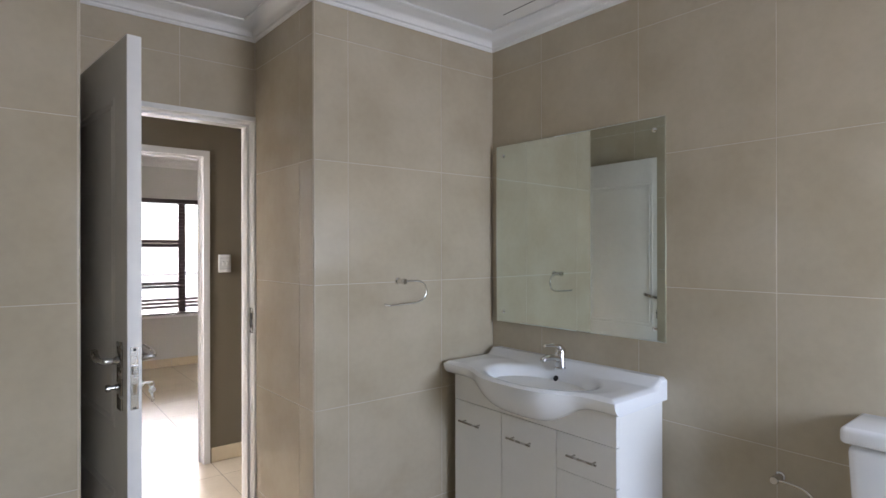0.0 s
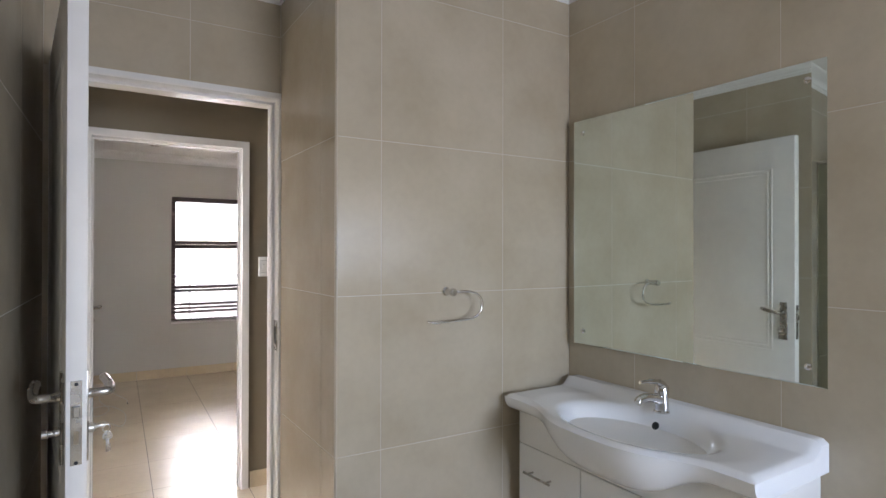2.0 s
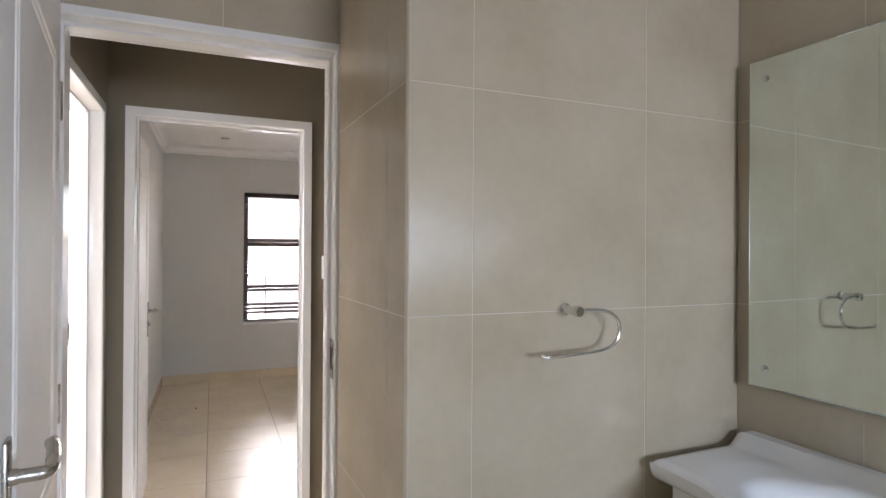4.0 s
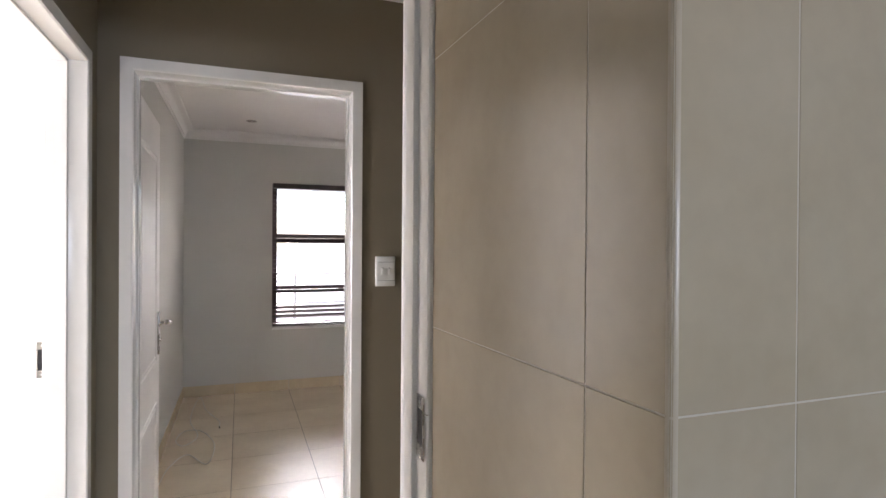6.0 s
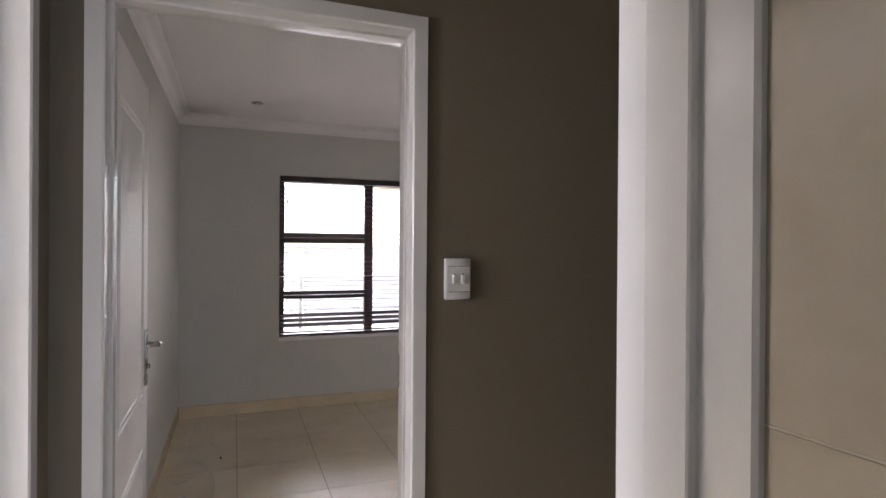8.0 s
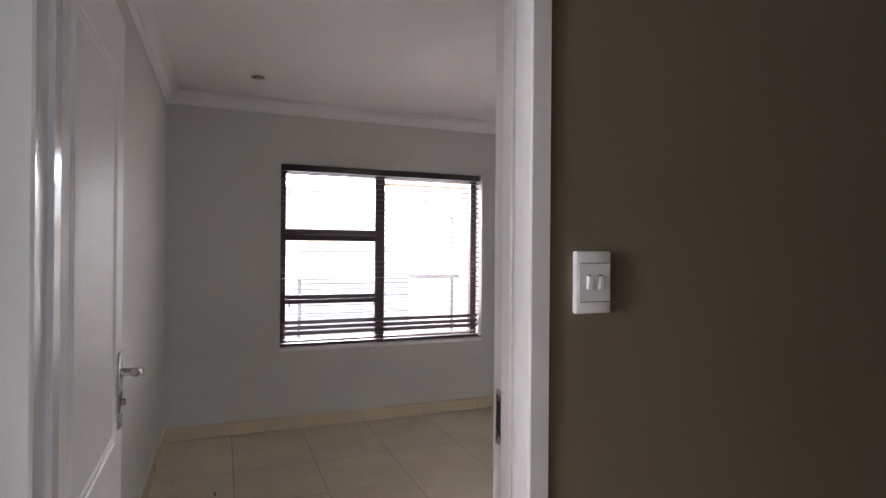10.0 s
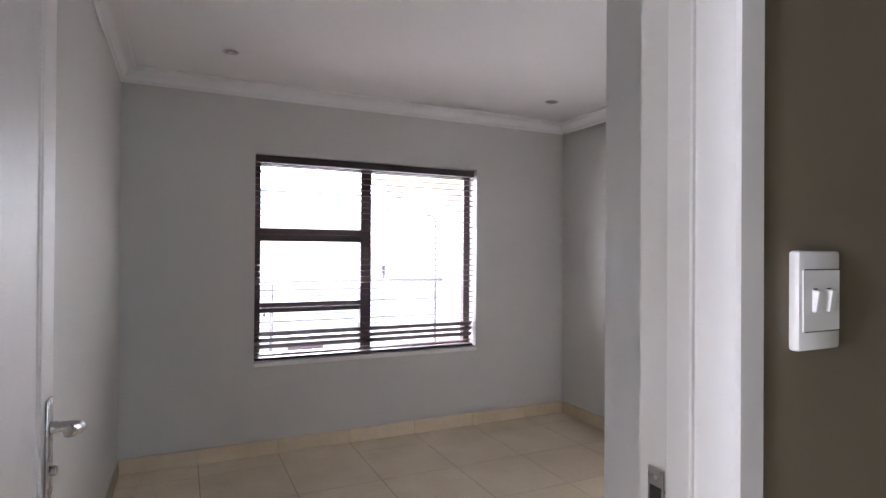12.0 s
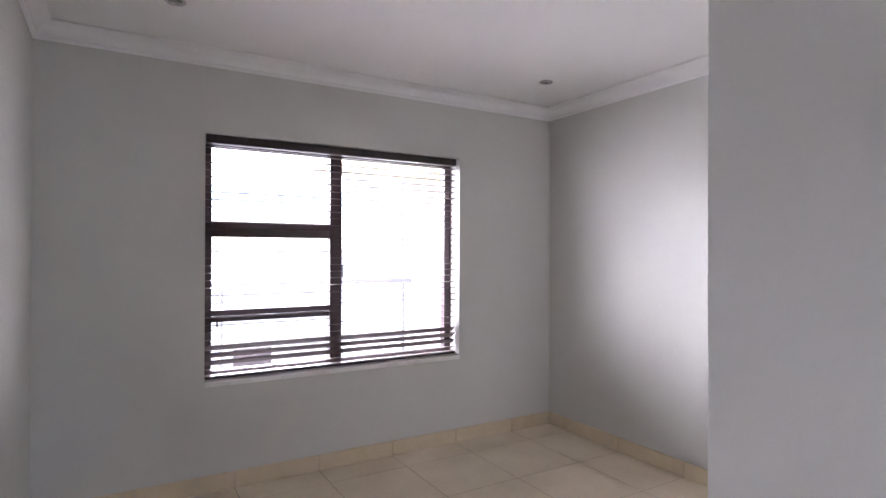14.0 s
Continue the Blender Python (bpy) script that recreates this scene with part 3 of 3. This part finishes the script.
def vanity():
    y0, y1, xf, xb = -1.518, -.665, .697, BX1
    cab = empty("vanity_cabinet", SKEW, "white melamine vanity cabinet with bar handles under the basin", "cabinet")
    part("body", boxes(((xf + .018, y0, .12), (xb - .002, y1, .835))), CABINET, cab)
    part("plinth", boxes(((xf + .06, y0 + .02, 0), (xb - .01, y1 - .02, .12))), CABINET, cab)
    part("apron", box(bmesh.new(), (xf, y0, .713), (xf + .018, y1, .835), .0015), CABINET, cab)
    s1, s2 = -.965, -1.255
    fronts = [("door", s1 + .0015, y1, .125, .71), ("door", s2 + .0015, s1 - .0015, .125, .71)]
    fronts += [("drawer", y0, s2 - .0015, z0, z1) for z0, z1 in ((.57, .71), (.345, .567), (.125, .342))]
    for nm, a, b, z0, z1 in fronts:
        f = part(nm, box(bmesh.new(), (xf, a, z0), (xf + .018, b, z1), .0015), CABINET, cab)
        c = (a + b) / 2 + (.03 if nm == "door" else 0)
        zh = z1 - .085 if nm == "door" else (z0 + z1) / 2
        bm = tube([(xf - .026, c - .065, zh), (xf - .026, c + .065, zh)], .0045)
        for q in (-.045, .045):
            tube([(xf + .001, c + q, zh), (xf - .026, c + q, zh)], .0035, bm, 8)
        part("handle", bm, STEEL, f, "brushed steel bar handle", smooth=True)
    # the ceramic top
    top = empty("wash_basin", SKEW, "white ceramic wash basin with an oval bowl on the vanity", "basin")
    Y0, Y1, XF, XB, Z = -1.538, -.632, .655, BX1 - .002, .888
    cy, cx, ry, rx = -1.10, .778, .255, .155
    ny, nx = 72, 40
    bm = bmesh.new()

    def front(v):
        return XF - .080 * math.exp(-((v - cy) / .235) ** 4)

    def height(x, v):
        d = math.hypot((v - cy) / ry, (x - cx) / rx)
        z = Z + .030 * max(0, min(1, (x - (XB - .085)) / .05)) ** 2 * 1.0
        end = min(v - Y0, Y1 - v, x - front(v))
        z -= .012 * max(0, 1 - end / .02) ** 2
        s = max(0, min(1, (1.12 - d) / .55))
        s = s * s * (3 - 2 * s)
        return z - .125 * s - .012 * max(0, min(1, (1.45 - d) / .5))
    grid = []
    for i in range(ny + 1):
        v = Y0 + (Y1 - Y0) * i / ny
        f = front(v)
        grid.append([bm.verts.new((f + (XB - f) * j / nx, v, height(f + (XB - f) * j / nx, v))) for j in range(nx + 1)])
    arcs = []
    for i, row in enumerate(grid):
        q = row[0].co
        deep = .050 + .092 * math.exp(-((q.y - cy) / .225) ** 4)
        arcs.append([bm.verts.new((xf + .001 - (xf + .001 - q.x) * math.cos(a), q.y, q.z - deep * math.sin(a))) for a in (math.pi / 2 * k / 8 for k in range(1, 9))])
    low = [bm.verts.new((XB, row[0].co.y, Z - .055)) for row in grid]
    for i in range(ny):
        for j in range(nx):
            bm.faces.new((grid[i][j], grid[i + 1][j], grid[i + 1][j + 1], grid[i][j + 1]))
        a, b = [grid[i][0], *arcs[i]], [grid[i + 1][0], *arcs[i + 1]]
        for k in range(8):
            bm.faces.new((a[k], b[k], b[k + 1], a[k + 1]))
        bm.faces.new((grid[i][nx], grid[i + 1][nx], low[i + 1], low[i]))
    for i in (0, ny):
        bm.faces.new([*grid[i], low[i], *arcs[i][::-1]])
    part("basin_top", bm, CERAMIC, top, smooth=True)
    part("overflow", lathe([(.0125, 0), (.0125, .002), (.009, .003), (.008, .001)], Matrix.Translation((.906, cy + .014, Z - .041)) @ pose(0, 0, 0, 0, -62), 18), DARKM, top, "dark overflow hole", smooth=True)
    part("drain", lathe([(.03, 0), (.03, .003), (.022, .005), (.018, .002)], pose(.775, cy, Z - .138), 20), CHROME, top, smooth=True)
    # mixer tap
    tx, ty, tz = .938, cy + .015, Z - .002
    tap = empty("basin_tap", SKEW @ pose(tx, ty, tz), "chrome single-lever mixer tap on the basin", "tap")
    part("tap_body", lathe([(.026, 0), (.026, .004), (.022, .008), (.021, .045), (.0225, .07), (.0215, .082), (.016, .088), (.006, .09)]), CHROME, tap, smooth=True)
    part("spout", tube(smooth_line([(0, 0, .035), (-.03, 0, .048), (-.07, 0, .056), (-.105, 0, .055), (-.118, 0, .044)], 5), [.017] * 6 + [.014] * 8 + [.0125] * 7, sides=14), CHROME, tap, smooth=True)
    part("lever", tube(smooth_line([(.008, 0, .084), (-.02, 0, .098), (-.06, 0, .106), (-.105, 0, .108)], 5), [.012] * 5 + [.008] * 6 + [.0055] * 5, sides=12), CHROME, tap, smooth=True)


vanity()


def toilet():
    root = empty("toilet", SKEW @ pose(BX1, -2.335, 0), "white ceramic close-coupled toilet against the tiled wall", "toilet")
    bm = bmesh.new()
    box(bm, (-.20, -.185, .40), (-.012, .185, .875), .022, 3)
    for v in bm.verts:
        k = 1 - .16 * (.875 - v.co.z) / .475
        v.co.y *= k
    part("cistern", bm, CERAMIC, root, smooth=True)
    part("cistern_lid", box(bmesh.new(), (-.213, -.197, .878), (-.006, .197, .925), .014, 3), CERAMIC, root, smooth=True)
    part("flush_button", lathe([(.022, 0), (.022, .005), (.018, .008)], pose(-.11, 0, .924), 20), CHROME, root, smooth=True)
    sc = Matrix.Translation((-.42, 0, 0)) @ Matrix.Diagonal((1.28, 1, 1, 1))
    part("pan", lathe([(.105, 0), (.10, .06), (.095, .18), (.13, .28), (.175, .36), (.185, .39), (.17, .395)], sc, 36), CERAMIC, root, smooth=True)
    part("pan_neck", box(bmesh.new(), (-.30, -.11, .0), (-.03, .11, .40), .03, 3), CERAMIC, root, smooth=True)
    part("seat_lid", lathe([(.18, .398), (.186, .41), (.182, .428), (.15, .436)], sc, 36), PLASTIC, root, smooth=True)


toilet()


def shower():
    x = -1.15
    root = empty("shower_screen", pose(x, LNIB_Y, 0), "frameless clear glass shower screen with chrome wall channel", "shower screen")
    g = part("glass_panel", box(bmesh.new(), (-.004, -.95, .06), (.004, -.018, 1.93), .0015), SHOWERGLASS, root)
    part("wall_channel", box(bmesh.new(), (-.014, -.03, .05), (.014, -.001, 1.95), .002), CHROME, root)
    part("top_rail", box(bmesh.new(), (-.012, -.95, 1.93), (.012, -.03, 1.95), .002), CHROME, root)
    part("kerb", box(bmesh.new(), (-.05, -.97, 0), (.05, -.001, .06), .004), TILE, root)
    mix = empty("shower_mixer", pose(-1.5, LNIB_Y, 1.18), "round chrome shower mixer on the tiled wall", "tap")
    part("cover_plate", lathe([(.072, 0), (.074, .004), (.068, .010), (.03, .014)], pose(0, 0, 0, 90)), CHROME, mix, smooth=True)
    part("lever", tube([(0, -.012, 0), (0, -.055, 0), (.0, -.062, -.02), (0, -.066, -.09)], [.022, .020, .012, .007], sides=14), CHROME, mix, smooth=True)


shower()


def hatch():
    root = empty("ceiling_hatch", pose(.53, -1.15, CEIL_Z), "white ceiling trapdoor with a dark gap along its edge", "hatch")
    part("hatch_panel", box(bmesh.new(), (-.295, -.295, -.012), (.295, .295, -.001), .003), CEIL, root)
    part("gap", boxes(((.296, -.30, -.004), (.312, .30, -.0005))), DARKM, root, "dark open gap")


hatch()

# ---- outside ----
tagged(part("ground", boxes(((-400, -400, -3.3), (400, 400, -3.1))), GROUNDM), kind="structure")


def railing():
    root = empty("balcony_railing", pose(0, 6.6, 0), "dark grey steel balcony railing with thin horizontal bars", "railing")
    part("handrail", box(bmesh.new(), (-3.0, -.025, 1.02), (2.28, .025, 1.065), .006), RAILM, root)
    for x in (2.19, .35, -1.5):
        part("post", tube([(x, 0, -.35), (x, 0, 1.02)], .02), RAILM, root, smooth=True)
    for z in (.83, .64, .45, .26, .07):
        part("rail_bar", tube([(-3, 0, z), (2.24, 0, z)], .008, sides=8), RAILM, root, smooth=True)
    part("balcony_edge", box(bmesh.new(), (-3.2, -.3, -.5), (2.4, .12, -.35), .01), RENDERW, root)
    for x in (-2.9, 2.1):
        part("pillar", boxes(((x, -.2, -3.1), (x + .2, 0, -.5))), RENDERW, root)


railing()
p = empty("vent_pipe", pose(0, 0, 0), "thin grey pipe with a bent top outside", "pipe")
part("pipe", tube(smooth_line([(2.35, 6.95, -3.1), (2.35, 6.95, 0), (2.35, 6.95, 1.6), (2.32, 6.95, 1.78), (2.27, 6.95, 1.82), (2.21, 6.95, 1.82)], 6), .010), RAILM, p, smooth=True)


def house(name, x0, x1, y, depth, z0, z1, cols, label):
    root = empty(name, pose(0, 0, 0), label, "house")
    part("wall", boxes(((x0, y, z0), (x1, y + depth, z1))), RENDERW, root)
    part("roof", box(bmesh.new(), (x0 - .4, y - .4, z1), (x1 + .4, y + depth + .4, z1 + .25), .03), ROOFM, root)
    for xa, xb, za, zb in cols:
        w = part("window", boxes(((xa, y - .05, za), (xb, y - .004, zb))), ALU, root)
        k = max(1, round((xb - xa) / .7))
        for i in range(k):
            for j in range(2):
                a, b = xa + (xb - xa) * i / k + .05, xa + (xb - xa) * (i + 1) / k - .05
                c, d = za + (zb - za) * j / 2 + .05, za + (zb - za) * (j + 1) / 2 - .05
                part("pane", boxes(((a, y - .06, c), (b, y - .051, d))), FARGLASS, w)


# glowing sheet added as bright sky; it lights the bedroom through the window
glow = bpy.data.materials.new("sky_glow_emission")
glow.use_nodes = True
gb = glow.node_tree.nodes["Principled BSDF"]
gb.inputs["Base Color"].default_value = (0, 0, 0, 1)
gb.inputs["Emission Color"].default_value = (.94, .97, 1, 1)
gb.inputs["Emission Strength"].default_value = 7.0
tagged(part("glow_backdrop", boxes(((-90, 70, 9), (130, 70.2, 60))), glow), kind="structure")
nb = empty("neighbour_wall", pose(0, 0, 0), "pale rendered neighbouring wall with a cream eave", "house")
part("wall", boxes(((2.42, 7.0, -3.1), (7, 9, 4))), RENDERW, nb)
part("eave", box(bmesh.new(), (1.3, 6.2, 2.16), (7, 7.0, 2.28), .01), EAVE, nb)
bw = empty("boundary_wall", pose(0, 20, -3.1), "low pale boundary wall with a dark gate", "wall")
part("wall", boxes(((-15, 0, 0), (25, .2, 1.5))), RENDERW, bw)
part("coping", box(bmesh.new(), (-15, -.05, 1.5), (25, .25, 1.56), .01), RENDERW, bw)
part("gate", box(bmesh.new(), (2.8, -.06, .1), (4.0, -.004, 1.3), .01), ALU, bw)
house("house", 3.0, 14.5, 30, 8, -3.1, 1.3, [(9.6, 10.65, -.1, .62), (11.15, 11.6, -.4, .65)], "pale rendered house with dark windows seen through the blind")
house("house", -12, 0.5, 38, 8, -3.1, .6, [(-4.2, -2.4, -2.4, -.9)], "pale rendered house beyond the balcony")

# ---- tiles ----
TILE_MESH = {}


def tile_mesh(w, h, th, material, edge=.0005):
    """A flat tile with eased edges, in xy, its face at z = 0 and its back at -th."""
    key = (round(w, 4), round(h, 4), round(th, 4), material.name)
    if key not in TILE_MESH:
        a, b, e = w / 2, h / 2, edge
        v = [(-a, -b, -th), (a, -b, -th), (a, b, -th), (-a, b, -th), (-a, -b, -e), (a, -b, -e), (a, b, -e), (-a, b, -e), (-a + e, -b + e, 0), (a - e, -b + e, 0), (a - e, b - e, 0), (-a + e, b - e, 0)]
        f = [(8, 9, 10, 11)]
        for i in range(4):
            j = (i + 1) % 4
            f += [(i, j, j + 4, i + 4), (i + 4, j + 4, j + 8, i + 8)]
        me = bpy.data.meshes.new("tile")
        me.from_pydata(v, [], f)
        me.materials.append(material)
        TILE_MESH[key] = me
    return TILE_MESH[key]


def lay(parent, origin, u, v, us, vs, joint, th, material, holes=(), name="tile"):
    """Tiles between the joint lines us and vs on the plane origin + a u + b v, but for holes (a0, a1, b0, b1)."""
    u, v = Vector(u), Vector(v)
    n = u.cross(v)
    rot = Matrix((u, v, n)).transposed().to_4x4()
    for a0, a1 in zip(us, us[1:]):
        for b0, b1 in zip(vs, vs[1:]):
            rects = [(a0 + joint / 2, a1 - joint / 2, b0 + joint / 2, b1 - joint / 2)]
            for c0, c1, d0, d1 in holes:
                nxt = []
                for p0, p1, q0, q1 in rects:
                    if p1 <= c0 or p0 >= c1 or q1 <= d0 or q0 >= d1:
                        nxt.append((p0, p1, q0, q1))
                        continue
                    if q1 > d1:
                        nxt.append((p0, p1, d1, q1))
                    if q0 < d0:
                        nxt.append((p0, p1, q0, d0))
                    m0, m1 = max(q0, d0), min(q1, d1)
                    if p0 < c0:
                        nxt.append((p0, c0, m0, m1))
                    if p1 > c1:
                        nxt.append((c1, p1, m0, m1))
                rects = nxt
            for p0, p1, q0, q1 in rects:
                if p1 - p0 < .012 or q1 - q0 < .012:
                    continue
                ob = new(name, tile_mesh(p1 - p0, q1 - q0, th, material))
                ob.parent = parent
                ob.matrix_basis = Matrix.Translation(Vector(origin) + u * (p0 + p1) / 2 + v * (q0 + q1) / 2 + n * random.uniform(-.0002, .0002)) @ rot


def lines(lo, hi, first, pitch):
    """Joint lines at first + k pitch between the ends lo and hi."""
    k0 = math.ceil((lo + .02 - first) / pitch)
    out = [lo]
    while first + k0 * pitch < hi - .02:
        out.append(first + k0 * pitch)
        k0 += 1
    return out + [hi]


P = .505
ZL = lines(0, CEIL_Z, 1.258, P)
lay(w_towel, (0, TOWEL_Y, 0), (1, 0, 0), (0, 0, 1), lines(NIB_X, BX1, .182, .492), ZL, .0022, G, TILE)
lay(w_towel, (NIB_D, 0, 0), ((NIB_X - NIB_D) / -TOWEL_Y, -1, 0), (0, 0, 1), lines(0, -TOWEL_Y, .477, P), ZL, .0022, G, TILE)
lay(w_mirror, (BX1, 0, 0), (0, -1, 0), (0, 0, 1), lines(-TOWEL_Y, -BY0, .925, .494), ZL, .0022, G, TILE)
lay(w_pier, (0, LNIB_Y, 0), (1, 0, 0), (0, 0, 1), lines(BX0, LNIB_X, -1.10, P), ZL, .0022, G, TILE)
lay(w_pier, (LNIB_X, 0, 0), (0, 1, 0), (0, 0, 1), lines(LNIB_Y, 0, -.48, P), ZL, .0022, G, TILE)
lay(w_bdoor, (0, 0, 0), (1, 0, 0), (0, 0, 1), lines(LNIB_X, NIB_D, -.33, P), ZL, .0022, G, TILE, [(-.815, NIB_X, 0, 2.025)])
lay(w_shower, (BX0, 0, 0), (0, 1, 0), (0, 0, 1), lines(BY0, LNIB_Y, -1.3, P), ZL, .0022, G, TILE)
lay(w_bwin, (0, BY0, 0), (-1, 0, 0), (0, 0, 1), lines(-BX1, -BX0, 0, P), ZL, .0022, G, TILE, [(-BW[1], -BW[0], BW[2], BW[3])])

# rounded trims on the outer tile corners
for nm, x, y, sx in (("tile_trim_1", NIB_X, TOWEL_Y, 1), ("tile_trim_2", LNIB_X, LNIB_Y, -1)):
    bm = bmesh.new()
    prof = [(.008 * math.cos(a), .008 * math.sin(a)) for a in (math.pi * (1 + .5 * k / 6) for k in range(7))] + [(0, 0)]
    r0 = [bm.verts.new((x + sx * (.0065 + px), y + .0065 + py, 0)) for px, py in prof]
    r1 = [bm.verts.new((q.co.x, q.co.y, CEIL_Z)) for q in r0]
    for q in range(len(r0)):
        bm.faces.new((r0[q], r0[(q + 1) % len(r0)], r1[(q + 1) % len(r0)], r1[q]))
    tagged(part(nm, bm, TRIM, smooth=True), kind="structure")

F = .496
FX, FY = .117, 3.39
lay(floor, (0, 0, 0), (1, 0, 0), (0, 1, 0), lines(ROOM_X0, ROOM_X1, FX, F), lines(ROOM_Y0 - .135, ROOM_Y1, FY, F), .0032, G, FTILE,
    [(-.84, -.70, 1.0, ROOM_Y0), (.09, 2.6, 1.0, ROOM_Y0), (.675, 2.6, 1.0, 2.035)])
lay(floor, (0, 0, 0), (1, 0, 0), (0, 1, 0), lines(-.95, 4.6, FX, F), lines(COR_Y0 - .155, COR_Y1, FY, F), .0032, G, FTILE, [(-.96, -.78, -.1, .2), (-.02, 4.7, -.1, COR_Y0)])
lay(floor, (0, 0, 0), (1, 0, 0), (0, 1, 0), lines(BX0, BX1, FX, F), lines(BY0, 0, FY, F), .0032, G, FTILE, [(NIB_X, 1.1, TOWEL_Y, .1), (-2, LNIB_X, LNIB_Y, .1)])
lay(floor, (0, 0, 0), (1, 0, 0), (0, 1, 0), lines(-4, -.95, FX, F), lines(COR_Y0, 3.3, FY, F), .0032, G, FTILE)


def skirting(name, origin, u, a0, a1, n):
    """Skirting tiles along u from a0 to a1, standing out along n."""
    root = tagged(new(name), "cream glazed skirting tiles along the wall", "skirting", kind="structure")
    hgt, th = .096, .009
    u, n = Vector(u), Vector(n)
    first = FX if abs(u.x) > .5 else FY
    for p0, p1 in zip(lines(a0, a1, first, F), lines(a0, a1, first, F)[1:]):
        me = tile_mesh(p1 - p0 - .003, hgt, th - .0008, SKIRT, .002)
        ob = new("skirting_tile", me)
        ob.parent = root
        w = Vector((0, 0, 1))
        rot = Matrix((w.cross(n), w, n)).transposed().to_4x4()
        ob.matrix_basis = Matrix.Translation(Vector(origin) + u * (p0 + p1) / 2 + w * (hgt / 2 + .001) + n * th) @ rot


skirting("skirting_1", (0, ROOM_Y1, 0), (1, 0, 0), ROOM_X0, ROOM_X1, (0, -1, 0))
skirting("skirting_2", (ROOM_X0, 0, 0), (0, 1, 0), ROOM_Y0, ROOM_Y1 - .01, (1, 0, 0))
skirting("skirting_3", (ROOM_X1, 0, 0), (0, 1, 0), 2.035, ROOM_Y1 - .01, (-1, 0, 0))
skirting("skirting_4", (.675, 0, 0), (0, 1, 0), ROOM_Y0, 2.035, (-1, 0, 0))
skirting("skirting_5", (0, COR_Y1, 0), (1, 0, 0), .118, 4.59, (0, -1, 0))
skirting("skirting_6", (0, COR_Y1, 0), (1, 0, 0), -.785, -.725, (0, -1, 0))
